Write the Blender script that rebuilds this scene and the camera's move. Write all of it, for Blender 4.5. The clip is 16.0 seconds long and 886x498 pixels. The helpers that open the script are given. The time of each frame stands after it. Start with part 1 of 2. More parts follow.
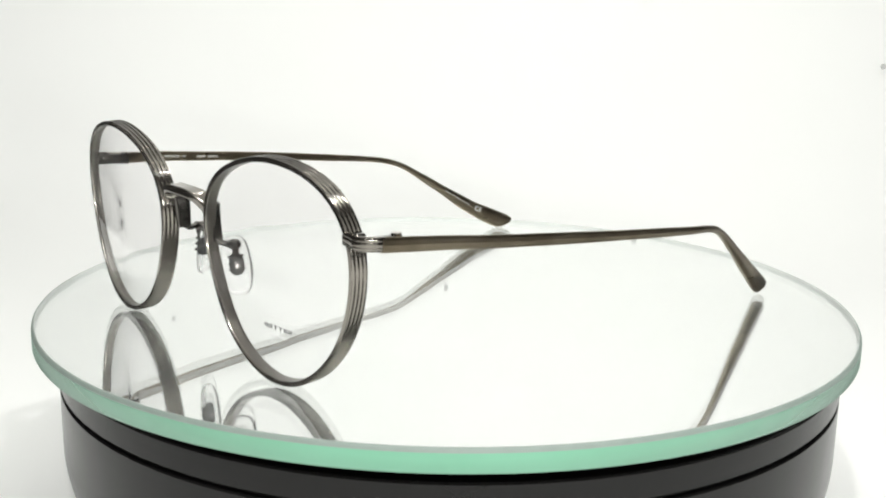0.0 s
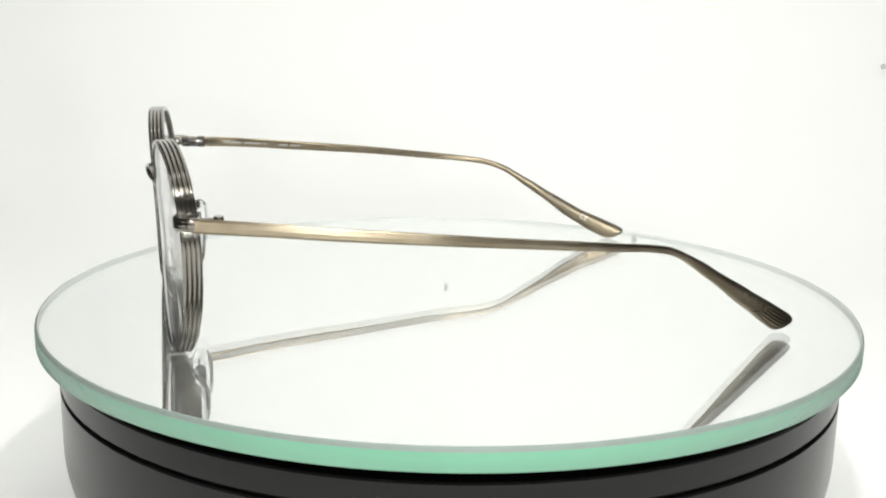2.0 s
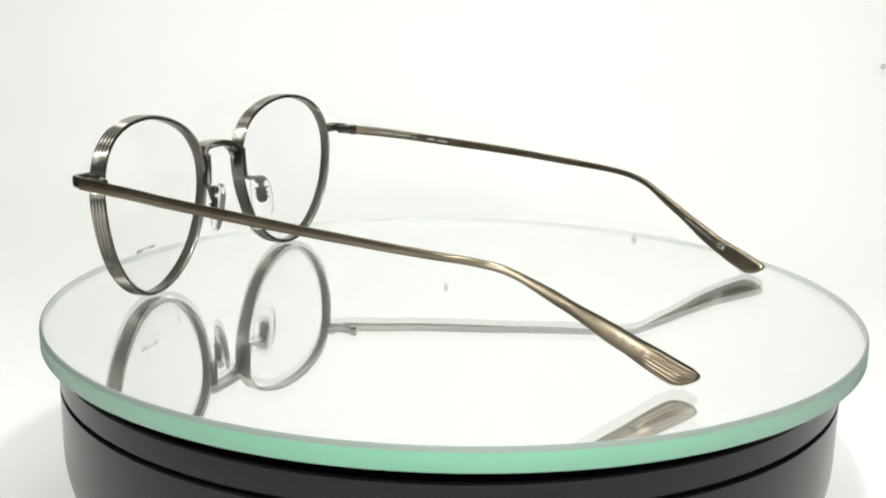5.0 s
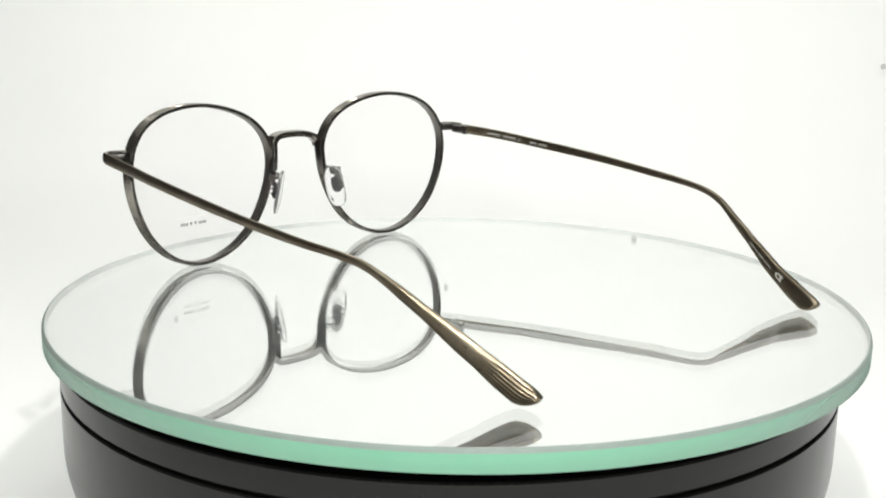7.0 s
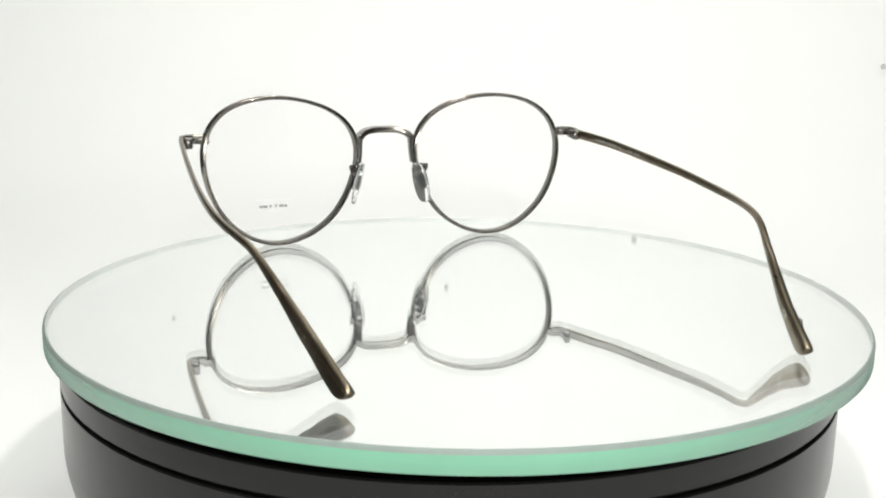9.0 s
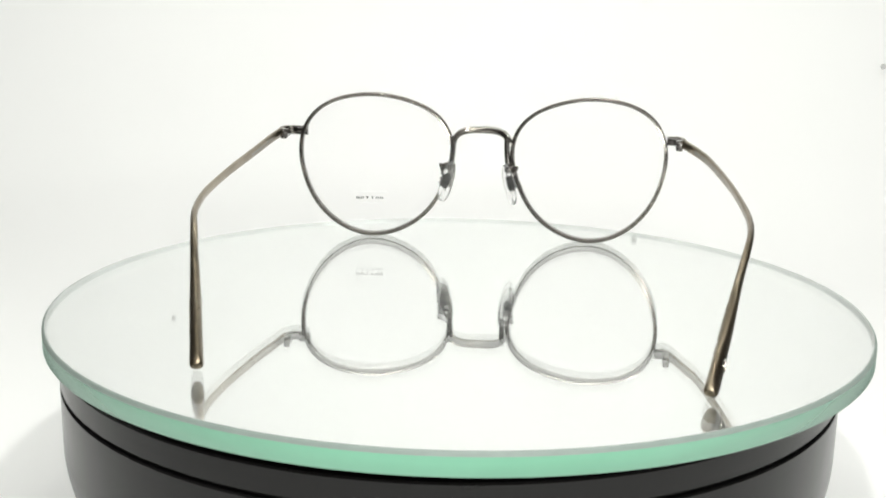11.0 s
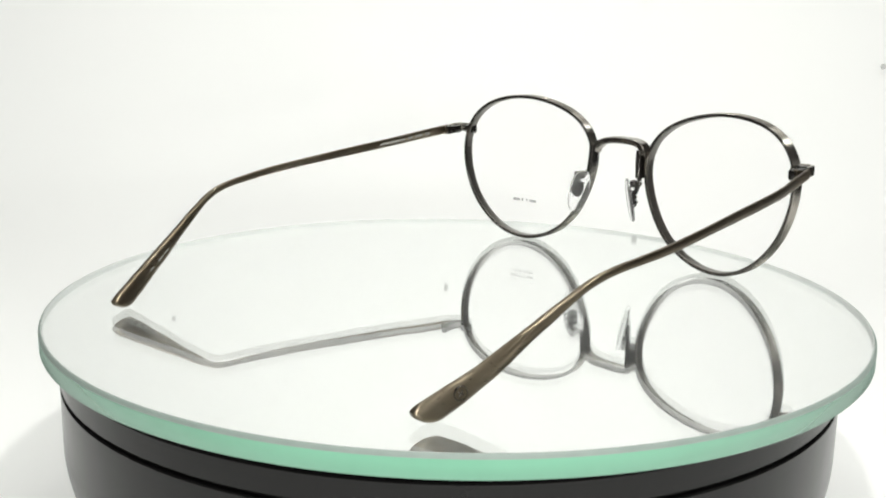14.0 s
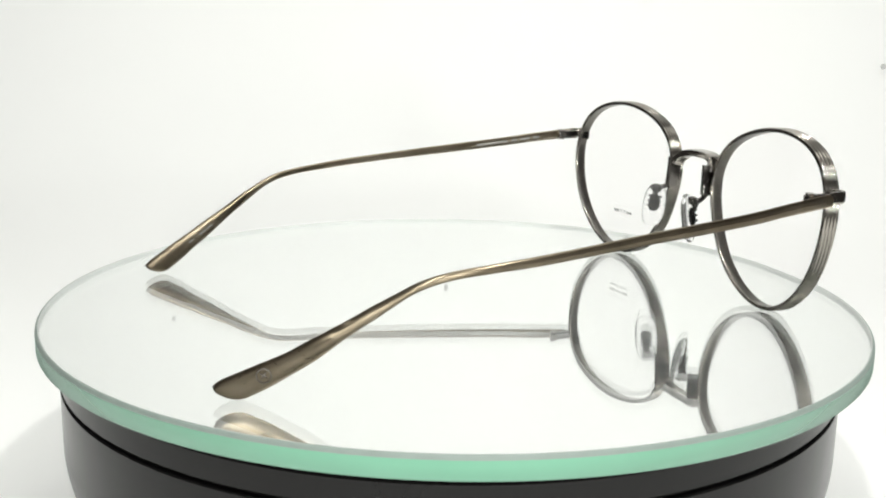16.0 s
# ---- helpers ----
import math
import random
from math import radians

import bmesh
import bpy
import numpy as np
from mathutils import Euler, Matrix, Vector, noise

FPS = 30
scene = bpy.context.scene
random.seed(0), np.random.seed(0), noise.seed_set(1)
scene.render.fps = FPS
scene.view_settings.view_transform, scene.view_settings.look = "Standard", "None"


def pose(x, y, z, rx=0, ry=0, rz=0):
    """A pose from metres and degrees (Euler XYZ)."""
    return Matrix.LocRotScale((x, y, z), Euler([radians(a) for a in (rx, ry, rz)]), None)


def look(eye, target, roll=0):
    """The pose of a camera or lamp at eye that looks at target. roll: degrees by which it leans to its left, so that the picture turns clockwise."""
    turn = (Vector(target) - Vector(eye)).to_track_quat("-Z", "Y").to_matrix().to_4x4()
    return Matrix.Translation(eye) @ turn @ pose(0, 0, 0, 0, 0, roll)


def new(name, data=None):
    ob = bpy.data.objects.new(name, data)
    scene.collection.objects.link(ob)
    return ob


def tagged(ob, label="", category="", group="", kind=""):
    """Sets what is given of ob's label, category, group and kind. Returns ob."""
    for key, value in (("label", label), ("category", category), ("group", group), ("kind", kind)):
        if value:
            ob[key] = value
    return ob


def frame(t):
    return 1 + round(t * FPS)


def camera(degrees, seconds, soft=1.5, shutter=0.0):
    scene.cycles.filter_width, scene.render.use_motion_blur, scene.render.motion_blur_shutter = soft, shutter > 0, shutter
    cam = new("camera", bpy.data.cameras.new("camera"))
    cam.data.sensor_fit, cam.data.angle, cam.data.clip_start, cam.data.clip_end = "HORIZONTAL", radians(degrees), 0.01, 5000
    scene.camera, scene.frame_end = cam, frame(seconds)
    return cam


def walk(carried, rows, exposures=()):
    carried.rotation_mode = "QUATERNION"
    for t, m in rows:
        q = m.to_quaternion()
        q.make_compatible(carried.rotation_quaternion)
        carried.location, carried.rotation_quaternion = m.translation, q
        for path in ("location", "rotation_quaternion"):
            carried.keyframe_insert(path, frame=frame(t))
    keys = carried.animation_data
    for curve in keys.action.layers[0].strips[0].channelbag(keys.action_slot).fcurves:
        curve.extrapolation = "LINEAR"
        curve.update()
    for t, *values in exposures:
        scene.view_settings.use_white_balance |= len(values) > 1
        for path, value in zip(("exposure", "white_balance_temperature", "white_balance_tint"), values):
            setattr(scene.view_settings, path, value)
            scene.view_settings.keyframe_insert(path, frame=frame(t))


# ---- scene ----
# The camera stands still before a slowly turning display stand.
cam = camera(43.256, 16.0, soft=2.1)
EYE = Vector((0.0, -0.27461, 0.07484))
AIM = EYE + Vector((-0.008089, 0.974836, -0.222776))
walk(cam, [(0.0, look(EYE, AIM, 0.992)), (16.0, look(EYE, AIM, 0.992))], exposures=[(0.0, 0.0), (16.0, 0.0)])

SPIN = -12.311        # degrees a second, clockwise seen from above
FRONT = -51.394       # turn of the eyeglasses at the start
DISC_OFF = Vector((-0.00117, 0.00131, 0.0002))   # the glass plate lies a little off the axis
PLATE = 0.0048        # thickness of the glass plate
FLOOR = -0.0520

# ---- light: white sweep with added glow, added white roof, LED panel and spots above, lamps and a fill behind the camera ----
world = bpy.data.worlds.new("dim_room")
scene.world = world
world.use_nodes = True
world.node_tree.nodes["Background"].inputs[0].default_value = (1.0, 0.97, 0.92, 1)
world.node_tree.nodes["Background"].inputs[1].default_value = 0.06


def led(name, x, y, z, target, sx, sy, watts, colour=(0.99, 1.0, 0.955)):
    lamp = bpy.data.lights.new(name, "AREA")
    lamp.shape, lamp.size, lamp.size_y, lamp.energy, lamp.color = "RECTANGLE", sx, sy, watts, colour
    ob = new(name, lamp)
    ob.matrix_world = look((x, y, z), target)
    return ob


led("led_panel_roof", 0.18, 0.02, 0.62, (0.14, 0.42, 0.18), 0.50, 0.12, 0.70)
led("led_spot_back", -0.03, 0.23, 0.38, (0.0, 0.0, 0.0), 0.022, 0.022, 0.12)
led("led_spot_east", 0.13, -0.20, 0.47, (0.0, 0.0, 0.0), 0.024, 0.024, 1.1)
led("led_spot_west", -0.05, -0.34, 0.47, (0.0, 0.0, 0.0), 0.024, 0.024, 1.1)
led("led_lamp_front", 0.05, -0.86, 0.13, (0.0, 0.0, 0.02), 0.042, 0.030, 1.5)
led("led_lamp_side", 0.28, -0.84, 0.09, (0.0, 0.0, 0.02), 0.042, 0.030, 1.5)
# unseen broad fill behind the camera, added to lighten faces turned towards it
led("front_fill", 0.14, -0.90, 0.40, (0.0, 0.0, 0.02), 1.40, 0.42, 0.8)


# ---- materials ----
def material(name):
    m = bpy.data.materials.new(name)
    m.use_nodes = True
    nt = m.node_tree
    return m, nt, nt.nodes["Principled BSDF"]


def noise_tex(nt, scale, detail=4.0, rough=0.55, stretch=None):
    tc = nt.nodes.new("ShaderNodeTexCoord")
    tex = nt.nodes.new("ShaderNodeTexNoise")
    tex.inputs["Scale"].default_value = scale
    tex.inputs["Detail"].default_value = detail
    tex.inputs["Roughness"].default_value = rough
    if stretch:
        mp = nt.nodes.new("ShaderNodeMapping")
        mp.inputs["Scale"].default_value = stretch
        nt.links.new(tc.outputs["Object"], mp.inputs["Vector"])
        nt.links.new(mp.outputs["Vector"], tex.inputs["Vector"])
    else:
        nt.links.new(tc.outputs["Object"], tex.inputs["Vector"])
    return tex


def ramp(nt, src, stops):
    r = nt.nodes.new("ShaderNodeValToRGB")
    while len(r.color_ramp.elements) < len(stops):
        r.color_ramp.elements.new(0.5)
    for el, (p, c) in zip(r.color_ramp.elements, stops):
        el.position, el.color = p, (*c, 1)
    nt.links.new(src, r.inputs[0])
    return r


def span(nt, src, lo, hi):
    r = nt.nodes.new("ShaderNodeMapRange")
    r.inputs["To Min"].default_value, r.inputs["To Max"].default_value = lo, hi
    nt.links.new(src, r.inputs["Value"])
    return r.outputs["Result"]


def bump(nt, bsdf, src, strength, dist):
    b = nt.nodes.new("ShaderNodeBump")
    b.inputs["Strength"].default_value, b.inputs["Distance"].default_value = strength, dist
    nt.links.new(src, b.inputs["Height"])
    nt.links.new(b.outputs["Normal"], bsdf.inputs["Normal"])


def metal(name, dark, mid, light, rough_lo, rough_hi, relief=0.08, brushed=None):
    m, nt, b = material(name)
    big = noise_tex(nt, 55.0, 3.0)
    fine = noise_tex(nt, 900.0, 5.0, 0.65, brushed)
    mix = nt.nodes.new("ShaderNodeMix")
    mix.data_type = "FLOAT"
    mix.inputs["Factor"].default_value = 0.15
    nt.links.new(big.outputs["Fac"], mix.inputs["A"])
    nt.links.new(fine.outputs["Fac"], mix.inputs["B"])
    col = ramp(nt, mix.outputs["Result"], [(0.32, dark), (0.5, mid), (0.68, light)])
    nt.links.new(col.outputs["Color"], b.inputs["Base Color"])
    b.inputs["Metallic"].default_value = 1.0
    nt.links.new(span(nt, fine.outputs["Fac"], rough_lo, rough_hi), b.inputs["Roughness"])
    if brushed:
        along = nt.nodes.new("ShaderNodeTangent")   # brushed lengthwise: the gloss spreads across
        along.direction_type, along.axis = "RADIAL", "Y"
        nt.links.new(along.outputs["Tangent"], b.inputs["Tangent"])
        b.inputs["Anisotropic"].default_value = 0.9
    bump(nt, b, fine.outputs["Fac"], relief, 0.00012 if brushed else 0.00003)
    return m


PEWTER = metal("antique_pewter", (0.24, 0.223, 0.198), (0.32, 0.298, 0.267), (0.395, 0.370, 0.335), 0.11, 0.20)
BRASS = metal("antique_gold", (0.188, 0.153, 0.106), (0.272, 0.227, 0.163), (0.365, 0.312, 0.235), 0.23, 0.36, 0.25, (1.6, 0.03, 1.6))
STEEL = metal("polished_steel", (0.42, 0.40, 0.38), (0.52, 0.50, 0.47), (0.6, 0.58, 0.55), 0.12, 0.24)

DARK_STEEL = metal("dark_steel", (0.10, 0.095, 0.09), (0.15, 0.14, 0.13), (0.2, 0.19, 0.18), 0.12, 0.22)


LINING = metal("darker_rough_pewter", (0.14, 0.131, 0.118), (0.20, 0.187, 0.169), (0.26, 0.244, 0.222), 0.30, 0.42)
HOLDER = metal("black_steel", (0.03, 0.0285, 0.0275), (0.05, 0.0475, 0.0455), (0.075, 0.071, 0.068), 0.14, 0.24)


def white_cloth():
    m, nt, b = material("glowing_white_sweep")
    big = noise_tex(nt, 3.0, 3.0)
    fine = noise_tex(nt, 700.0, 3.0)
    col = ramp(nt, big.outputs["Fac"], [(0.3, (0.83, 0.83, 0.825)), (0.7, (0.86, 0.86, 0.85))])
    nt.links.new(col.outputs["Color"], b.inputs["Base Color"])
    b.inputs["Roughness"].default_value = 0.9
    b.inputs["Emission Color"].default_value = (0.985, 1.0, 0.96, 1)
    b.inputs["Emission Strength"].default_value = 0.235   # glow added to whiten the sweep and weaken its shadows
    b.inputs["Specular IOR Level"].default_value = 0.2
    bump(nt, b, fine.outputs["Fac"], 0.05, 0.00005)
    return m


def plain(name, colour, rough, metallic=0.0, coat=0.0, scale=300.0):
    m, nt, b = material(name)
    n = noise_tex(nt, scale, 4.0)
    lo = tuple(c * 0.9 for c in colour)
    col = ramp(nt, n.outputs["Fac"], [(0.3, lo), (0.7, colour)])
    nt.links.new(col.outputs["Color"], b.inputs["Base Color"])
    b.inputs["Metallic"].default_value = metallic
    b.inputs["Coat Weight"].default_value = coat
    nt.links.new(span(nt, n.outputs["Fac"], rough * 0.85, rough * 1.15), b.inputs["Roughness"])
    return m


def real_glass(name, tint, ior, rough=0.0):
    m, nt, b = material(name)
    b.inputs["Base Color"].default_value = (*tint, 1)
    b.inputs["Transmission Weight"].default_value = 1.0
    b.inputs["IOR"].default_value = ior
    b.inputs["Roughness"].default_value = rough
    return m


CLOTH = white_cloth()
BOUNCE = plain("white_bounce", (0.84, 0.84, 0.83), 0.9, 0.0, 0.0, 500.0)
GLASS_TOP = real_glass("clear_plate_glass", (1.0, 1.0, 1.0), 1.5)
SILVER, _nt, _b = material("mirror_silver")
_b.inputs["Base Color"].default_value = (0.955, 0.975, 0.963, 1)
_b.inputs["Metallic"].default_value = 1.0
_b.inputs["Roughness"].default_value = 0.0
_pale = _nt.nodes.new("ShaderNodeBsdfDiffuse")   # uneven pale diffuse share that makes the mirror image paler
_pale.inputs["Color"].default_value = (0.86, 0.87, 0.86, 1)
_mixed = _nt.nodes.new("ShaderNodeMixShader")
_nt.links.new(span(_nt, noise_tex(_nt, 35.0, 5.0, 0.6).outputs["Fac"], 0.03, 0.085), _mixed.inputs["Fac"])
_nt.links.new(_b.outputs["BSDF"], _mixed.inputs[1])
_nt.links.new(_pale.outputs["BSDF"], _mixed.inputs[2])
_nt.links.new(_mixed.outputs["Shader"], _nt.nodes["Material Output"].inputs["Surface"])
LENS = real_glass("clear_demo_lens", (0.994, 0.990, 0.993), 1.19)
SILICONE = real_glass("clear_silicone", (0.99, 0.99, 0.99), 1.30, 0.04)
SILICONE.node_tree.nodes["Principled BSDF"].inputs["Transmission Weight"].default_value = 0.94   # slightly milky
BLACK = plain("black_gloss_plastic", (0.009, 0.0086, 0.0086), 0.24, 0.0, 0.0, 60.0)
BLACK.node_tree.nodes["Principled BSDF"].inputs["Specular IOR Level"].default_value = 0.3
GROOVE = plain("black_shadow_gap", (0.006, 0.006, 0.006), 0.5)
PRINT_DARK = plain("grey_print", (0.17, 0.17, 0.17), 0.6)
PRINT_FAINT = plain("faint_grey_print", (0.93, 0.93, 0.93), 0.6)
PRINT_PALE = plain("pale_print", (0.74, 0.74, 0.70), 0.5)
PRINT_WORN = plain("worn_pale_print", (0.32, 0.31, 0.28), 0.5)
SMUDGE = plain("grey_smudge", (0.70, 0.70, 0.69), 0.9)


def glass_edge():
    m, nt, b = material("green_glass_edge")
    n = noise_tex(nt, 40.0, 4.0)
    col = ramp(nt, n.outputs["Fac"], [(0.3, (0.20, 0.485, 0.33)), (0.7, (0.228, 0.53, 0.368))])
    nt.links.new(col.outputs["Color"], b.inputs["Base Color"])
    b.inputs["Roughness"].default_value = 0.16
    b.inputs["IOR"].default_value = 1.5
    gloss = nt.nodes.new("ShaderNodeBsdfGlossy")
    gloss.inputs["Color"].default_value = (0.29, 0.38, 0.335, 1)
    gloss.inputs["Roughness"].default_value = 0.2
    facing = nt.nodes.new("ShaderNodeLayerWeight")
    facing.inputs["Blend"].default_value = 0.5
    mix = nt.nodes.new("ShaderNodeMixShader")
    grow = nt.nodes.new("ShaderNodeMapRange")
    grow.inputs["From Min"].default_value, grow.inputs["From Max"].default_value = 0.14, 0.85
    nt.links.new(facing.outputs["Facing"], grow.inputs["Value"])
    nt.links.new(grow.outputs["Result"], mix.inputs["Fac"])
    nt.links.new(b.outputs["BSDF"], mix.inputs[1])
    nt.links.new(gloss.outputs["BSDF"], mix.inputs[2])
    nt.links.new(mix.outputs["Shader"], nt.nodes["Material Output"].inputs["Surface"])
    return m


EDGE = glass_edge()
ARRIS = plain("dark_green_arris", (0.29, 0.35, 0.32), 0.5)
INNER = plain("pale_glass_edge", (0.50, 0.52, 0.505), 0.45)


# ---- mesh helpers ----
def part(name, bm, mat, parent=None, label="", smooth=True):
    me = bpy.data.meshes.new(name)
    bm.normal_update()
    bm.to_mesh(me)
    bm.free()
    me.materials.append(mat)
    if smooth:
        for p in me.polygons:
            p.use_smooth = True
        me.set_sharp_from_angle(angle=radians(38))
    ob = new(name, me)
    if parent is not None:
        ob.parent = parent
    if label:
        tagged(ob, label)
    return ob


def skin(bm, rings, closed=False, caps=True):
    """Join rings of points, each closed, to one tube."""
    vs = [[bm.verts.new(p) for p in r] for r in rings]
    n = len(vs[0])
    last = len(vs) if closed else len(vs) - 1
    for i in range(last):
        a, b = vs[i], vs[(i + 1) % len(vs)]
        for j in range(n):
            bm.faces.new((a[j], a[(j + 1) % n], b[(j + 1) % n], b[j]))
    if caps and not closed:
        bm.faces.new(vs[0][::-1])
        bm.faces.new(vs[-1])
    bmesh.ops.recalc_face_normals(bm, faces=bm.faces)


def turned(profile, steps=192):
    """A closed (radius, height) profile turned about the z axis."""
    bm = bmesh.new()
    rings = []
    for i in range(steps):
        a = 2 * math.pi * i / steps
        rings.append([Vector((r * math.cos(a), r * math.sin(a), z)) for r, z in profile])
    skin(bm, rings, closed=True)
    return bm


def spline(points, n=10):
    """A smooth curve through the points."""
    q = [Vector(p) for p in points]
    q = [2 * q[0] - q[1]] + q + [2 * q[-1] - q[-2]]
    out = []
    for i in range(1, len(q) - 2):
        a, b, c, d = q[i - 1:i + 3]
        for k in range(n):
            u = k / n
            out.append(0.5 * (2 * b + (c - a) * u + (2 * a - 5 * b + 4 * c - d) * u * u + (3 * b - a - 3 * c + d) * u ** 3))
    return out + [q[-2]]


def frames(path, up):
    """For each point of a path: the point, its way, the side and the up vector."""
    out = []
    for i, p in enumerate(path):
        t = (path[min(i + 1, len(path) - 1)] - path[max(i - 1, 0)]).normalized()
        s = t.cross(up).normalized()
        out.append((p, t, s, s.cross(t).normalized()))
    return out


def rounded(w, h, n=20, k=3.0):
    """A rounded rectangle of half sizes w and h."""
    pts = []
    for i in range(n):
        a = 2 * math.pi * i / n
        c, s = math.cos(a), math.sin(a)
        pts.append((w * math.copysign(abs(c) ** (2 / k), c), h * math.copysign(abs(s) ** (2 / k), s)))
    return pts


def tube(path, up, section):
    """Sweep section(u) (a list of side, up pairs) along the path, u from 0 to 1."""
    bm = bmesh.new()
    fr = frames(path, up)
    rings = []
    for i, (p, t, s, v) in enumerate(fr):
        rings.append([p + s * a + v * b for a, b in section(i / (len(fr) - 1))])
    skin(bm, rings)
    return bm


def slab(m, sx, sy, sz, bevel=0.0):
    """A box of full sizes, bevelled, at the pose m."""
    bm = bmesh.new()
    bmesh.ops.create_cube(bm, size=1.0, matrix=Matrix.Diagonal((sx, sy, sz, 1)))
    if bevel:
        bmesh.ops.bevel(bm, geom=bm.edges[:], offset=bevel, segments=2, profile=0.5, affect="EDGES")
    bmesh.ops.transform(bm, matrix=m, verts=bm.verts)
    return bm


def ball(m, sx, sy, sz):
    bm = bmesh.new()
    bmesh.ops.create_uvsphere(bm, u_segments=24, v_segments=14, radius=1.0, matrix=m @ Matrix.Diagonal((sx, sy, sz, 1)))
    return bm


def rod(a, b, r, n=14):
    a, b = Vector(a), Vector(b)
    up = Vector((0, 0, 1)) if abs((b - a).normalized().z) < 0.9 else Vector((1, 0, 0))
    return tube([a, a.lerp(b, 0.5), b], up, lambda u: [(r * math.cos(2 * math.pi * i / n), r * math.sin(2 * math.pi * i / n)) for i in range(n)])


MM = 0.001


# ---- setting: the tent ----
def build_tent():
    # floor and back wall in one sweep, with thickness
    x0, x1, y0, y1, top, rad, th = -0.298, 0.300, -0.60, 0.45, 0.72, 0.22, 0.004
    line = [(y0, FLOOR)]
    for i in range(25):
        a = -math.pi / 2 + math.pi / 2 * i / 24
        line.append((y1 - rad + rad * math.cos(a), FLOOR + rad + rad * math.sin(a)))
    line.append((y1, top))
    outer = [(y0, FLOOR - th)] + [(y + th * 0.7 * (1 if z > FLOOR + 0.001 else 0), z - th * 0.7) for y, z in line[1:-1]] + [(y1 + th, top)]
    bm = bmesh.new()
    rings = []
    for x in (x0, x1):
        rings.append([Vector((x, y, z)) for y, z in line] + [Vector((x, y, z)) for y, z in reversed(outer)])
    skin(bm, rings)
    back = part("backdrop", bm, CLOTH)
    tagged(back, "seamless white backdrop sweep with added glow", "backdrop", kind="structure")
    # small grey marks on the backdrop cloth
    for x, y, z, sx, sz in ((-0.0036, 0.4392, 0.1136, 0.0013, 0.0022), (-0.1863, 0.4459, 0.1405, 0.0016, 0.0013), (0.1161, 0.4235, 0.0763, 0.0018, 0.0024), (0.2531, 0.3969, 0.0372, 0.0018, 0.0018)):
        part("smudge", ball(pose(x, y, z), sx, 0.0009, sz), SMUDGE, back)
    # unseen roof, added so that the metal has white above it to reflect
    roof = part("ceiling", slab(pose(0, 0.075, top + 0.005), x1 - x0 + 0.30, 0.80, 0.004, 0.001), BOUNCE, smooth=False)
    tagged(roof, "unseen plain white bounce panel added over the backdrop", "ceiling", kind="structure")


build_tent()


# ---- the turntable ----
def build_turntable():
    root = new("turntable")
    root.location = (-0.0002, 0, FLOOR)
    tagged(root, "round satin black turntable base on white floor", "turntable")
    lift = -FLOOR
    r = 0.0950
    top = -0.0078
    gap0, gap1 = lift - 0.0144, lift - 0.0135
    # the side of the body is bowed inwards towards its foot
    side = [(r - max(0.0, z) ** 2 / 0.062, lift - 0.0285 - z) for z in [0.0012 * k for k in range(18)]]
    body = [(0.004, gap0), (r - 0.0003, gap0), (r, gap0 - 0.0003)] + side + [(side[-1][0] - 0.003, 0.0008), (side[-1][0] - 0.005, 0.0), (0.004, 0.0)]
    part("body", turned(body), BLACK, root)
    part("gap_ring", turned([(0.004, gap0), (r - 0.0016, gap0), (r - 0.0016, gap1), (0.004, gap1)]), GROOVE, root)
    platter = [(0.004, gap1), (r - 0.0003, gap1), (r, gap1 + 0.0003), (r, lift + top - 0.0004), (r - 0.0004, lift + top), (0.004, lift + top)]
    part("hub", turned([(0.004, lift + top - 0.001), (0.045, lift + top - 0.001), (0.045, lift - PLATE - 0.0003), (0.004, lift - PLATE - 0.0003)], 96), BLACK, root, "short black hub under the glass")
    return root, part("platter", turned(platter), BLACK, root)


turntable, platter = build_turntable()


def build_disc():
    root = new("glass_disc")
    tagged(root, "round mirror-backed glass plate with pale green edge", "glass disc")
    r, t = 0.1, PLATE
    # clear top face
    bm = bmesh.new()
    steps = 256
    bm.faces.new([bm.verts.new(((r - 0.0006) * math.cos(2 * math.pi * i / steps), (r - 0.0006) * math.sin(2 * math.pi * i / steps), 0.0)) for i in range(steps)])
    face = part("clear_face", bm, GLASS_TOP, root, "clear glass top face", smooth=False)
    face.visible_shadow = False
    # silvered back
    part("mirror_back", turned([(0.0001, -t + 0.0009), (r - 0.0009, -t + 0.0009), (r - 0.0009, -t), (0.0001, -t)], 256), SILVER, root, "silvered mirror back")
    part("backing_paint", turned([(0.0001, -t - 0.00004), (r - 0.0012, -t - 0.00004), (r - 0.0014, -t - 0.00024), (0.0001, -t - 0.00024)], 256), BLACK, root, "black backing paint")
    # ground edge: outer face, narrow bevel, and the inner side that shows through the top
    part("ground_edge", turned([(r, -0.0009), (r, -t + 0.0004), (r - 0.0003, -t), (r - 0.0006, -t), (r - 0.0006, -0.0009)], 256), EDGE, root, "polished green glass edge")
    part("bevel", turned([(r - 0.0006, 0.0), (r - 0.00030, -0.00012), (r - 0.00010, -0.00042), (r, -0.0009), (r - 0.0006, -0.0009)], 256), ARRIS, root, "narrow grey bevel")
    part("inner_edge", turned([(r - 0.0008, -0.00005), (r - 0.00062, -0.00005), (r - 0.00062, -t), (r - 0.0008, -t)], 256), INNER, root)
    # the ground bevels, seen from inside through the glass
    for z in (-0.0002, -t + 0.0013):
        part("inner_bevel", turned([(r - 0.00086, z - 0.0002), (r - 0.00081, z - 0.0002), (r - 0.00081, z + 0.00015), (r - 0.00086, z + 0.00015)], 256), ARRIS, root)
    return root


disc = build_disc()

# ---- the eyeglasses, in their own space: x across, front towards -y, z up ----
MID = -2.16 * MM
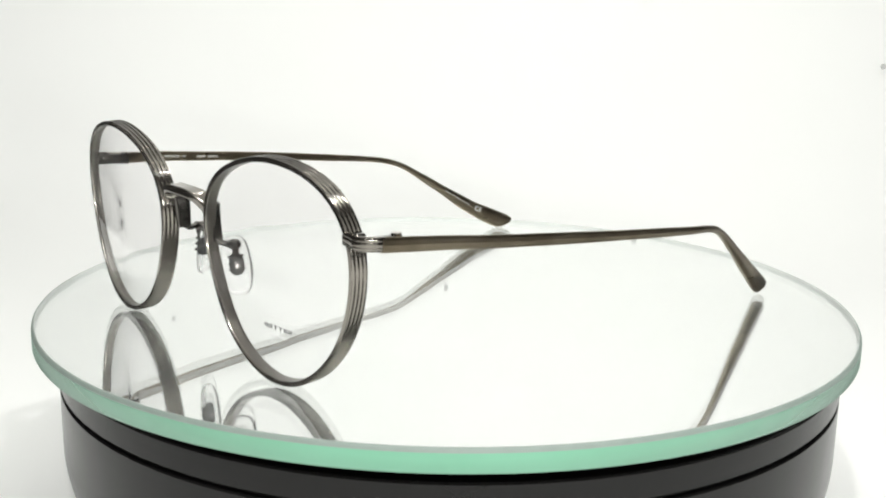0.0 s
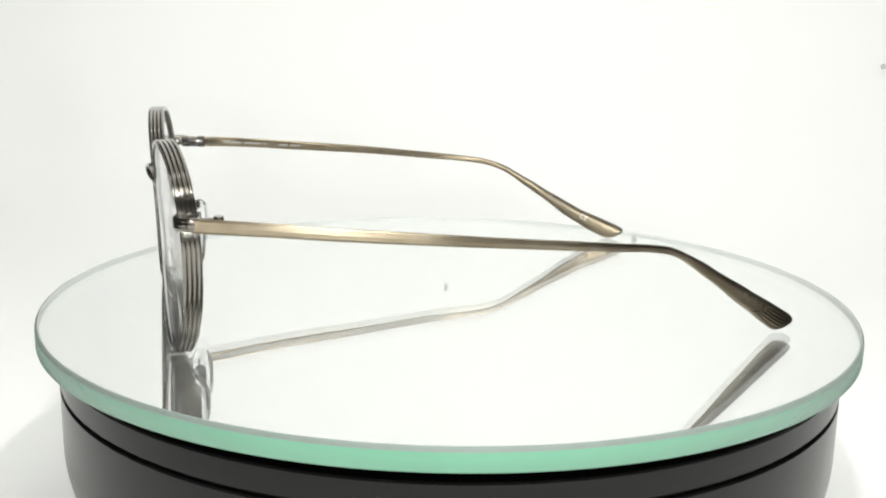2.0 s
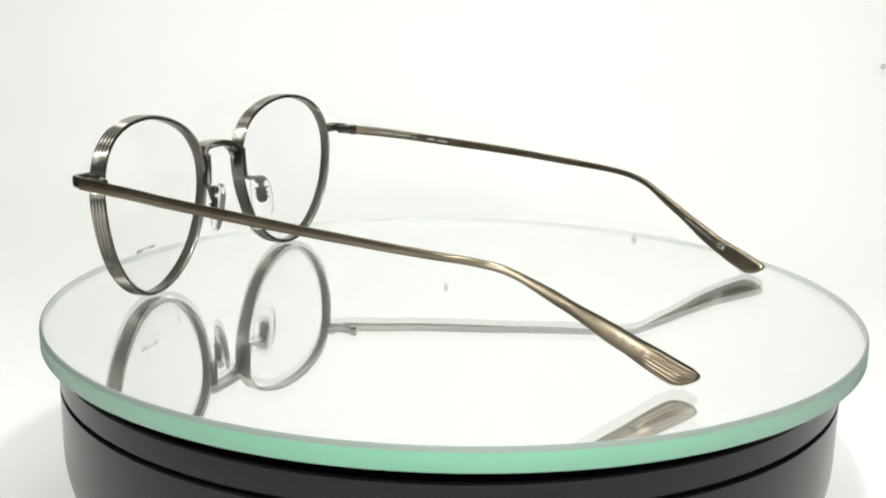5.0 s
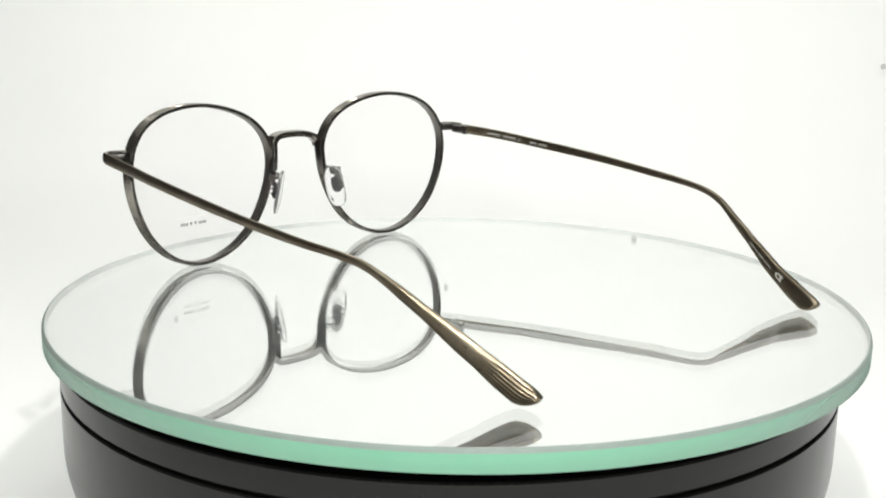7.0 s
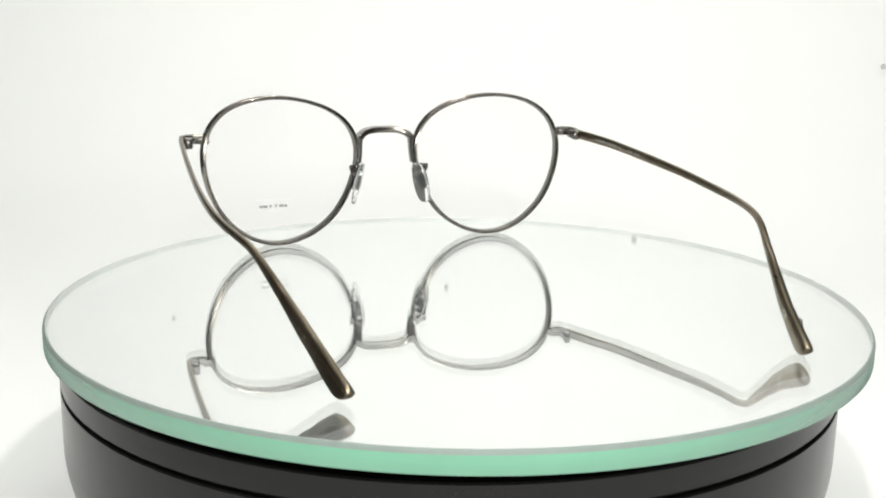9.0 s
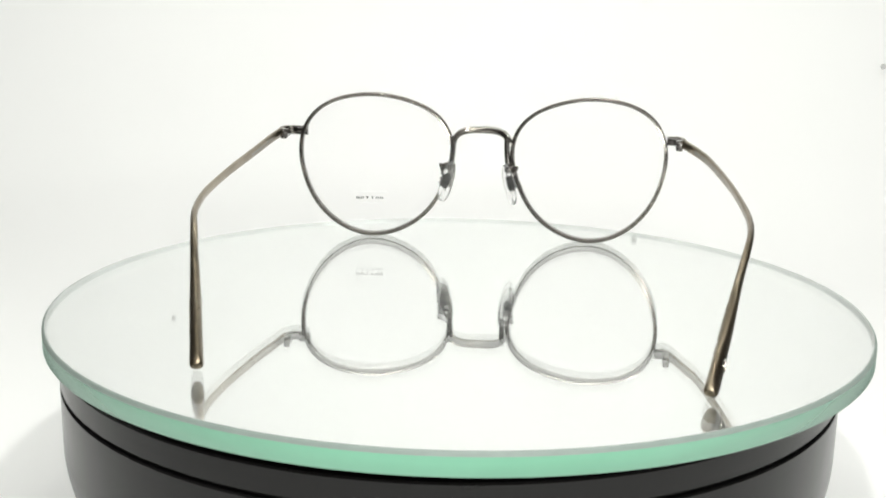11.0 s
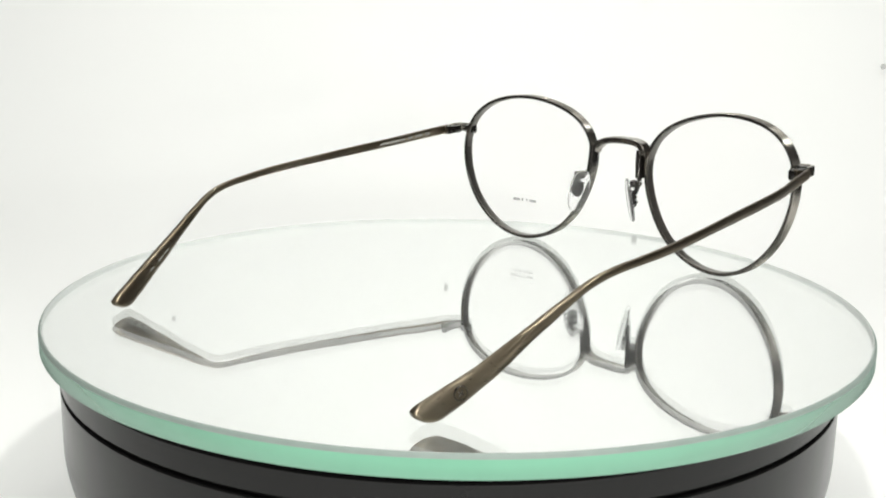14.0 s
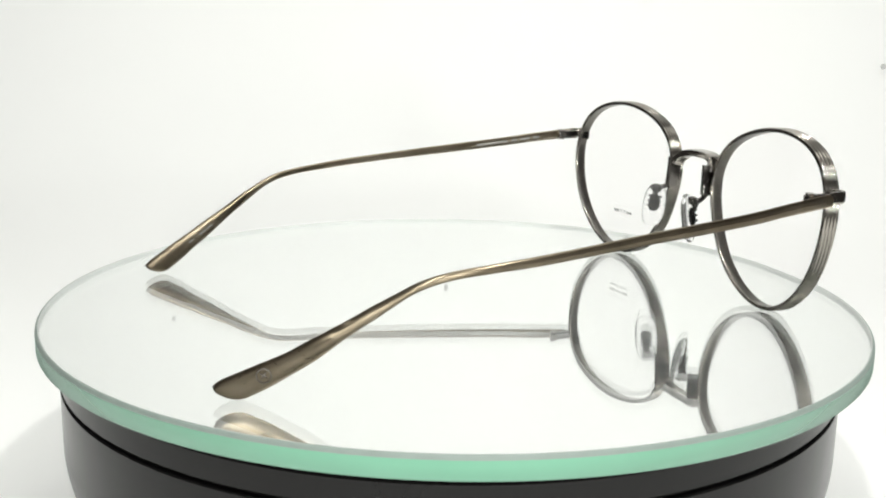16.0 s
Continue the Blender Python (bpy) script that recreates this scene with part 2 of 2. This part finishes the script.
# each rim: middle across, height, depth, then tilt, wrap and the bends across and upwards
RIM = {1: (33.73 * MM, 23.50 * MM, -65.39 * MM, -0.0335, 0.1077, 0.51, -2.16), -1: (32.02 * MM, 23.50 * MM, -68.23 * MM, -0.0400, 0.0478, 1.60, -0.60)}
SHAPE = [22.47, -0.10, 0.01, 0.71, 0.10, -0.28, 1.10, -0.18, -0.09, 0.00, 0.12, -0.11, -0.08]


def on_front(s, u, w, depth=0.0):
    """A point of a rim's back face, moved depth to the front."""
    cx, cz, y0, tilt, wrap, bend, bow = RIM[s]
    return Vector((MID + s * u, y0 + tilt * (w - cz) + wrap * (u - cx) + bend * (u - cx) ** 2 + bow * (w - cz) ** 2, w)) + rim_axis(s) * depth


def rim_point(a, s, grow=0.0):
    cx, cz = RIM[s][:2]
    r = SHAPE[0] * MM + grow
    for k in range(1, 7):
        r += (SHAPE[2 * k - 1] * math.cos(k * a) + SHAPE[2 * k] * math.sin(k * a)) * MM
    return on_front(s, cx + r * math.cos(a), cz + r * math.sin(a))


def rim_axis(s):
    """The way from the back of a rim to its front."""
    n = Vector((s, RIM[s][4], 0)).cross(Vector((0, RIM[s][3], 1))).normalized()
    return n if n.y < 0 else -n


def rim_profile():
    """(outwards, to the front): flat inside with a groove, four rounded ridges outside."""
    pts = [(-0.50, 0.14), (-0.40, 0.0), (0.34, 0.0), (0.42, 0.06)]
    ridges = 4
    for k in range(ridges):
        for j in range(8):
            v = (k + (j + 0.5) / 8) / ridges
            bulge = abs(math.sin(math.pi * (j + 0.5) / 8))
            pts.append((0.36 + 0.27 * bulge, 0.10 + 3.60 * v))
    pts += [(0.42, 3.74), (0.34, 3.80), (-0.36, 3.80), (-0.46, 3.62), (-0.50, 3.40), (-0.50, 0.9)]
    return [(a * MM, b * MM) for a, b in pts]


glasses = new("eyeglasses")
tagged(glasses, "round antique-pewter metal eyeglasses with clear demo lenses on the glass plate", "eyeglasses")


def build_rim(s):
    steps = 160
    ax = rim_axis(s)
    prof = rim_profile()
    rings = []
    for i in range(steps):
        a = 2 * math.pi * i / steps
        p = rim_point(a, s)
        t = (rim_point(a + 0.01, s) - rim_point(a - 0.01, s)).normalized()
        n = t.cross(ax).normalized()
        if n.dot(p - on_front(s, *RIM[s][:2])) < 0:
            n = -n
        rings.append([p + n * o + ax * d for o, d in prof])
    bm = bmesh.new()
    skin(bm, rings, closed=True)
    bm.faces.ensure_lookup_table()
    n = len(prof)
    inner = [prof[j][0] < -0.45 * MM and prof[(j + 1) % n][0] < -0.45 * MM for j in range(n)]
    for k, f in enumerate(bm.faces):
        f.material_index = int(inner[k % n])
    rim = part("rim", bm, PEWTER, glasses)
    rim.data.materials.append(LINING)   # the side towards the lens takes a darker, duller pewter
    return rim


def build_lens(s):
    steps, rows = 96, 8
    ax = rim_axis(s)
    mid = on_front(s, *RIM[s][:2])
    bm = bmesh.new()
    sides = []
    for depth in (0.70 * MM, 3.45 * MM):
        layer = []
        for k in range(1, rows + 1):
            f = k / rows
            dome = 1.0 * MM * (1 - f * f)
            layer.append([bm.verts.new(mid + (rim_point(2 * math.pi * i / steps, s, -0.30 * MM) - mid) * f + ax * (depth + dome)) for i in range(steps)])
        c = bm.verts.new(mid + ax * (depth + 1.0 * MM))
        for i in range(steps):
            j = (i + 1) % steps
            bm.faces.new((c, layer[0][i], layer[0][j]))
            for k in range(rows - 1):
                bm.faces.new((layer[k][i], layer[k + 1][i], layer[k + 1][j], layer[k][j]))
        sides.append(layer[-1])
    for i in range(steps):
        j = (i + 1) % steps
        bm.faces.new((sides[0][i], sides[1][i], sides[1][j], sides[0][j]))
    bmesh.ops.recalc_face_normals(bm, faces=bm.faces)
    ob = part("lens", bm, LENS, glasses, "clear demo lens with small grey print" if s > 0 else "clear demo lens")
    ob.visible_shadow = False
    return ob


def lens_print(lens):
    """A short row of small grey blocks and a faint line above, printed on one lens."""
    s = 1
    tilt = math.degrees(math.atan(RIM[s][4]))
    CX, CZ = RIM[s][:2]

    def block(u, w, sx, sz, mat, name):
        f = math.hypot(u - CX, w - CZ) / (22.5 * MM)
        m = pose(*on_front(s, u, w, (3.52 + 1.0 * (1 - f * f)) * MM), -2.0 + 5.0 * (w - CZ) / (22 * MM), 0, tilt)
        part(name, slab(m, sx, 0.00004, sz), mat, lens, smooth=False)

    for du in (-3.9, -2.5, 2.5, 3.9):
        for half in (-0.31, 0.31):
            block((35.6 + du * 0.95 + half) * MM, 11.9 * MM, 0.44 * MM, 0.85 * MM, PRINT_DARK, "print_block")
    for du in (-0.8, 0.8):
        block((35.6 + du) * MM, 12.2 * MM, 0.8 * MM, 0.34 * MM, PRINT_DARK, "print_block")
        block((35.6 + du) * MM, 11.75 * MM, 0.36 * MM, 0.50 * MM, PRINT_DARK, "print_block")
    block(35.6 * MM, 13.9 * MM, 11.0 * MM, 0.12 * MM, PRINT_FAINT, "print_line")
    block(35.6 * MM, 10.3 * MM, 6.0 * MM, 0.12 * MM, PRINT_FAINT, "print_line")


for s in (1, -1):
    build_rim(s)
    pane = build_lens(s)
    if s > 0:
        lens_print(pane)


# bridge: a ridged band arching between the rims
def ridged(h, w, count, depth, n=40, k=5.0):
    """Section with ridges on its +side face: half thickness w, half height h."""
    out = []
    for a, b in rounded(w, h, n, k):
        if a > 0 and abs(b) < 0.93 * h and count:
            a -= depth * abs(math.cos(math.pi * count * (b / h * 0.5 + 0.5))) ** 5
        out.append((a, b))
    return out


def build_bridge():
    pts = [(-9.5, -69.7, 30.2), (-9.1, -70.0, 31.6), (-7.4, -70.9, 33.1), (-4.6, -71.5, 33.8), (-1.0, -71.7, 33.9),
           (2.6, -71.4, 33.8), (5.4, -70.6, 33.1), (7.1, -69.5, 31.6), (7.6, -69.0, 30.2)]
    path = spline([Vector(p) * MM for p in pts], 8)
    # the band is about as deep as the rims; its ridged face looks up and out
    bm = bmesh.new()
    rings = []
    for i, p in enumerate(path):
        t = (path[min(i + 1, len(path) - 1)] - path[max(i - 1, 0)]).normalized()
        fwd = Vector((0, -1, 0.0))
        up = fwd.cross(t).normalized()
        if up.z < 0:
            up = -up
        fwd = t.cross(up).normalized()
        rings.append([p + up * a + fwd * (b + 0.25 * MM) for a, b in ridged(1.95 * MM, 0.98 * MM, 4, 0.11 * MM, 48)])
    skin(bm, rings)
    return part("bridge", bm, PEWTER, glasses, "arched ridged bridge bar")


build_bridge()


# nose pads with their mounts and arms
def superball(m, sx, sy, sz, k):
    """A rounded block of half sizes."""
    bm = ball(Matrix(), 1, 1, 1)
    for v in bm.verts:
        v.co = Vector([math.copysign(abs(c) ** (2 / k), c) for c in v.co])
        f = (abs(v.co.x) ** k + abs(v.co.y) ** k + abs(v.co.z) ** k) ** (1 / k)
        v.co /= f
    bmesh.ops.transform(bm, matrix=m @ Matrix.Diagonal((sx, sy, sz, 1)), verts=bm.verts)
    return bm


def build_pad(s):
    nose = -0.7

    def at(u, y, z):
        return Vector((nose + s * u, y, z)) * MM
    back = -64.0 if s > 0 else -62.6
    mount = part("pad_mount", tube(spline([at(8.3, -68.7, 32.0), at(8.25, -68.5, 30.2), at(8.4, -68.2, 27.0), at(8.7, -67.9, 24.2)], 6), Vector((s, 0, 0)), lambda u: rounded((2.0 - 0.5 * u) * MM, 0.8 * MM, 20, 5)), DARK_STEEL, glasses, "dark nose bracket plate")
    pad = new("nose_pad")
    pad.parent = glasses
    m = Matrix.Translation(at(9.6, back + 0.3, 18.6)) @ Euler((radians(6), radians(-12 * s), radians(-30 * s))).to_matrix().to_4x4()
    # the wire leaves the bracket, bows outwards and comes back to the holder behind the pad
    arm = [at(8.9, -67.6, 24.4), at(9.6, -66.2, 23.6), at(11.3, (back - 65.6) / 2, 23.4), m @ Vector((s * 3.2 * MM, 0.5 * MM, 4.4 * MM)), m @ Vector((s * 2.5 * MM, 0.2 * MM, 3.2 * MM)), m @ Vector((s * 1.5 * MM, 0, 1.6 * MM))]
    part("pad_arm", tube(spline(arm, 8), Vector((s, 0.25, 0.1)), lambda u: rounded(0.66 * MM, 0.66 * MM, 14, 2.4)), DARK_STEEL, pad, "bowed dark steel pad wire")
    part("pad", superball(m, 0.95 * MM, 3.1 * MM, 6.4 * MM, 2.6), SILICONE, pad, "clear silicone nose pad")
    core = part("pad_core", superball(m @ pose(s * 1.15 * MM, 0, 0.3 * MM), 0.65 * MM, 1.5 * MM, 2.4 * MM, 2.6), HOLDER, pad, "dark ribbed pad holder")
    for dz in (-1.1, 0.3, 1.7):
        part("rib", superball(m @ pose(s * 1.75 * MM, 0, (0.3 + dz) * MM), 0.45 * MM, 1.7 * MM, 0.36 * MM, 2.6), HOLDER, core)
    part("pad_clip", superball(m @ pose(s * 1.6 * MM, 0, 4.5 * MM), 1.15 * MM, 1.45 * MM, 1.15 * MM, 2.2), DARK_STEEL, core)
    return mount


build_pad(1)
build_pad(-1)


# end pieces, hinges and temples
TEMPLE = {
    1: [(60.7, -64.0, 32.5), (61.1, -50.0, 31.3), (61.3, -38.0, 30.1), (61.4, -12.0, 27.9), (60.6, 8.0, 26.2), (59.0, 20.0, 25.0), (57.1, 28.0, 24.1), (55.1, 34.0, 22.7), (53.1, 40.0, 19.7), (50.3, 48.0, 14.8), (47.2, 57.0, 9.2), (43.5, 67.9, 2.5)],
    -1: [(-61.9, -64.0, 32.3), (-65.1, -50.0, 31.4), (-67.2, -38.0, 30.3), (-69.4, -12.0, 28.1), (-70.2, 8.0, 26.0), (-69.8, 19.0, 24.9), (-68.7, 27.0, 23.8), (-67.3, 33.0, 21.9), (-65.4, 39.0, 18.3), (-63.0, 47.0, 13.2), (-60.4, 56.0, 7.6), (-57.4, 67.0, 2.35)],
}


def mix_keys(keys, u):
    for (a, x), (b, y) in zip(keys, keys[1:]):
        if u <= b:
            k = (u - a) / (b - a)
            k = k * k * (3 - 2 * k)
            return x + (y - x) * k
    return keys[-1][1]


def temple_frames(s):
    path = spline([Vector(p) * MM for p in TEMPLE[s]], 14)
    out = []
    length = [0.0]
    for a, b in zip(path, path[1:]):
        length.append(length[-1] + (b - a).length)
    for i, p in enumerate(path):
        t = (path[min(i + 1, len(path) - 1)] - path[max(i - 1, 0)]).normalized()
        up = (Vector((0, 0, 1)) - t * t.z).normalized()
        side = up.cross(t).normalized()
        if side.x * s < 0:
            side = -side
        out.append((p, t, side, up, length[i] / length[-1]))
    return out


TOP_H = [(0.0, 1.42), (0.25, 1.25), (0.5, 1.03), (0.66, 0.83), (0.72, 0.85), (0.80, 1.20), (0.90, 1.80), (0.965, 2.15), (1.0, 2.25)]
LOW_H = [(0.0, 1.42), (0.25, 1.25), (0.5, 1.03), (0.66, 0.83), (0.72, 0.85), (0.80, 1.40), (0.90, 2.35), (0.965, 2.95), (1.0, 3.05)]
HALF_W = [(0.0, 0.62), (0.3, 0.62), (0.66, 0.75), (0.74, 0.85), (0.9, 1.25), (1.0, 1.38)]


def build_temple(s):
    bm = bmesh.new()
    rings = []
    total = 142.0

    def ring_at(p, side, up, w, top, low, fade, tip, k=2.6):
        h, mid = (top + low) / 2, (top - low) / 2
        ring = []
        for a, b in rounded(w, h, 128, k):
            v = b / h
            if a > 0 and abs(v) < 0.95:
                a -= 0.018 * MM * fade * (1 + math.cos(2 * math.pi * 3 * (v * 0.5 + 0.5)))
                a -= 0.17 * MM * tip * (0.5 - 0.5 * math.cos(2 * math.pi * 3.5 * v))
            ring.append(p + side * a + up * (b + mid))
        return ring

    for p, t, side, up, u in temple_frames(s):
        top, low, w = (mix_keys(q, u) * MM for q in (TOP_H, LOW_H, HALF_W))
        fade = max(0.0, min(1.0, (0.62 - u) / 0.12))
        tip = max(0.0, min(1.0, (u - 0.935) / 0.012)) if s > 0 else 0.0
        g = max(0.0, (u - 1 + 2.6 / total) * total / 5.0)
        rings.append(ring_at(p, side, up, w, top, low * (1 - g ** 1.9), fade, tip, 2.6 - 0.45 * max(0.0, min(1.0, (u - 0.70) / 0.15))))
    # the sole of the tip sweeps up to a blunt toe
    for k in range(1, 9):
        g = 0.52 + 0.475 * k / 8
        e = (g - 0.52) / 0.475
        d = (g * 5.0 - 2.6) * MM
        sq = math.sqrt(max(0.0, 1 - e ** 4))
        top, low = TOP_H[-1][1] * MM * (1 - 0.18 * e * e), LOW_H[-1][1] * MM * (1 - g ** 1.9) - 0.6 * MM * e * e
        rings.append(ring_at(p + t * d, side, up, w * (0.55 + 0.45 * sq), top, low, 0, sq if s > 0 else 0.0, 2.15))
    skin(bm, rings)
    return part("temple", bm, BRASS, glasses, "slim antique-gold temple arm with flared tip")


def build_end(s):
    def at(u, y, z):
        return Vector((MID + s * u * MM, y * MM, z * MM))
    z = 32.7
    f, m = (-67.3, 62.75) if s > 0 else (-68.9, 59.7)
    pts = [at(55.2, f + 0.9, z), at((55.2 + m) / 2, f + 0.2, z), at(m - 2.6, f, z), at(m - 1.1, f + 0.8, z), at(m - 0.4, f + 2.0, z), at(m - 0.1, -64.9, z), at(m, -63.4, z - 0.15)]
    path = spline(pts, 6)
    bm = bmesh.new()
    rings = []
    for i, p in enumerate(path):
        t = (path[min(i + 1, len(path) - 1)] - path[max(i - 1, 0)]).normalized()
        side = Vector((0, 0, 1)).cross(t).normalized()
        if side.dot(Vector((s, -1, 0))) < 0:
            side = -side
        rings.append([p + side * a + Vector((0, 0, b)) for a, b in ridged(1.38 * MM, 0.66 * MM, 3, 0.045 * MM, 60, 3.2)])
    skin(bm, rings)
    end = part("end_piece", bm, PEWTER, glasses, "ridged wrap-round end piece")
    part("end_lug", slab(pose(*at(56.6, f + 2.0, z), 0, 0, 5 * s), 3.4 * MM, 2.4 * MM, 2.2 * MM, 0.3 * MM), DARK_STEEL, end)
    hinge = part("hinge", slab(pose(*at(m - 1.7, -61.8, z - 0.4), 0, 0, 2 * s), 1.9 * MM, 6.4 * MM, 2.5 * MM, 0.4 * MM), DARK_STEEL, glasses)
    part("screw", rod(at(m - 1.7, -59.6, z - 1.8), at(m - 1.7, -59.6, z + 1.25), 0.95 * MM, 18), STEEL, hinge)


for s in (1, -1):
    build_end(s)


def on_temple(s, y, off_side, off_up):
    """A frame on the temple where its middle passes y: x along it, y outwards, z up."""
    fr = temple_frames(s)
    p, t, side, up, u = min(fr, key=lambda f: abs(f[0].y - y * MM))
    p = p + t * ((y * MM - p.y) / t.y)
    h, w = (mix_keys(TOP_H, u) + mix_keys(LOW_H, u)) / 2 * MM, mix_keys(HALF_W, u) * MM
    m = Matrix((t, side, up)).transposed().to_4x4()
    m.translation = p + side * (w * off_side) + up * (h * off_up)
    return m


temples = {s: build_temple(s) for s in (1, -1)}


def bar(s, y0, y1, height, side, up=0.0, mat=None, name="lettering_bar"):
    a, b = on_temple(s, y0, side, up), on_temple(s, y1, side, up)
    m = on_temple(s, (y0 + y1) / 2, side, up)
    part(name, slab(m, (b.translation - a.translation).length, 0.05 * MM, height * MM), mat or PRINT_PALE, temples[s], smooth=False)


# pale lettering inside the temples, too small to read
for y0, y1 in ((-42.0, -31.5), (-45.2, -43.2), (-49.4, -46.2), (-52.6, -50.6)):
    bar(1, y0, y1, 0.65, -1.02, 0.0, PRINT_WORN)
for y0, y1 in ((-53.0, -48.2), (-47.6, -42.4), (-41.5, -40.6), (-37.0, -34.4), (-33.6, -30.4)):
    bar(-1, y0, y1, 0.65, -1.02, 0.0, PRINT_WORN)


# raised emblem and lettering marks on the tips
def tip_marks():
    for y, v in ((54.4, 0.0), (56.2, 0.05), (58.0, 0.0), (59.8, 0.05), (61.4, 0.0)):
        part("embossed_mark", slab(on_temple(1, y, 1.0, v), 0.7 * MM, 0.12 * MM, 1.2 * MM, 0.05 * MM), BRASS, temples[1])
    # round emblem: a raised ring with a crossed mark in it
    m = on_temple(-1, 60.6, 1.0, 0.0)
    bm = bmesh.new()
    rings = []
    for i in range(28):
        c, w = math.cos(2 * math.pi * i / 28), math.sin(2 * math.pi * i / 28)
        rings.append([m @ Vector((c * (1.35 + 0.14 * p) * MM, 0.12 * q * MM, w * (1.35 + 0.14 * p) * MM)) for p, q in ((1, -1), (0.6, 1), (-0.6, 1), (-1, -1))])
    skin(bm, rings, closed=True)
    part("emblem_ring", bm, PEWTER, temples[-1])
    for turn in (35, -55):
        part("embossed_mark", slab(m @ pose(0, 0, 0, 0, turn, 0), 1.5 * MM, 0.22 * MM, 0.26 * MM, 0.05 * MM), PEWTER, temples[-1])
    for y0, y1 in ((46.6, 48.4), (48.7, 49.6), (50.0, 51.8), (52.2, 53.0), (53.3, 54.6)):
        bar(-1, y0, y1, 0.40, -1.02, 0.1, PRINT_WORN)
    for y0, y1 in ((52.6, 54.0), (54.4, 56.2), (58.0, 59.2)):
        bar(1, y0, y1, 0.45, -1.02, 0.0, PRINT_WORN)


tip_marks()


def tip_letters(s, word, y):
    cu = bpy.data.curves.new("letters", "FONT")
    cu.body, cu.size, cu.extrude, cu.align_x, cu.align_y = word, 2.2 * MM, 0.03 * MM, "CENTER", "CENTER"
    tmp = bpy.data.objects.new("letters", cu)
    scene.collection.objects.link(tmp)
    me = bpy.data.meshes.new_from_object(tmp)
    bpy.data.objects.remove(tmp)
    me.materials.append(PRINT_PALE)
    ob = new("lettering", me)
    ob.parent = temples[s]
    m = on_temple(s, y, -1.04, 0.1)
    t, side, up = m.col[0].to_3d(), m.col[1].to_3d(), m.col[2].to_3d()
    face = -side
    right = up.cross(face)
    turn = Matrix((right, up, face)).transposed().to_4x4()
    turn.translation = m.translation
    ob.matrix_basis = turn


tip_letters(-1, "CE", 57.6)


# ---- what moves: the platter, the plate and the eyeglasses turn together ----
def motions():
    times = [0.5 * i for i in range(33)]

    def turned_by(t):
        k = (t - 8) / 8
        return SPIN * t - 0.62 * (k * k - 1) - 0.33 * (k ** 3 - k)   # the drive is not quite even

    walk(platter, [(t, pose(0, 0, 0, 0, 0, turned_by(t))) for t in times])
    walk(disc, [(t, pose(0, 0, 0, 0, 0, turned_by(t)) @ Matrix.Translation(DISC_OFF)) for t in times])
    walk(glasses, [(t, pose(0, 0, 0, 0, 0, FRONT + turned_by(t))) for t in times])


motions()
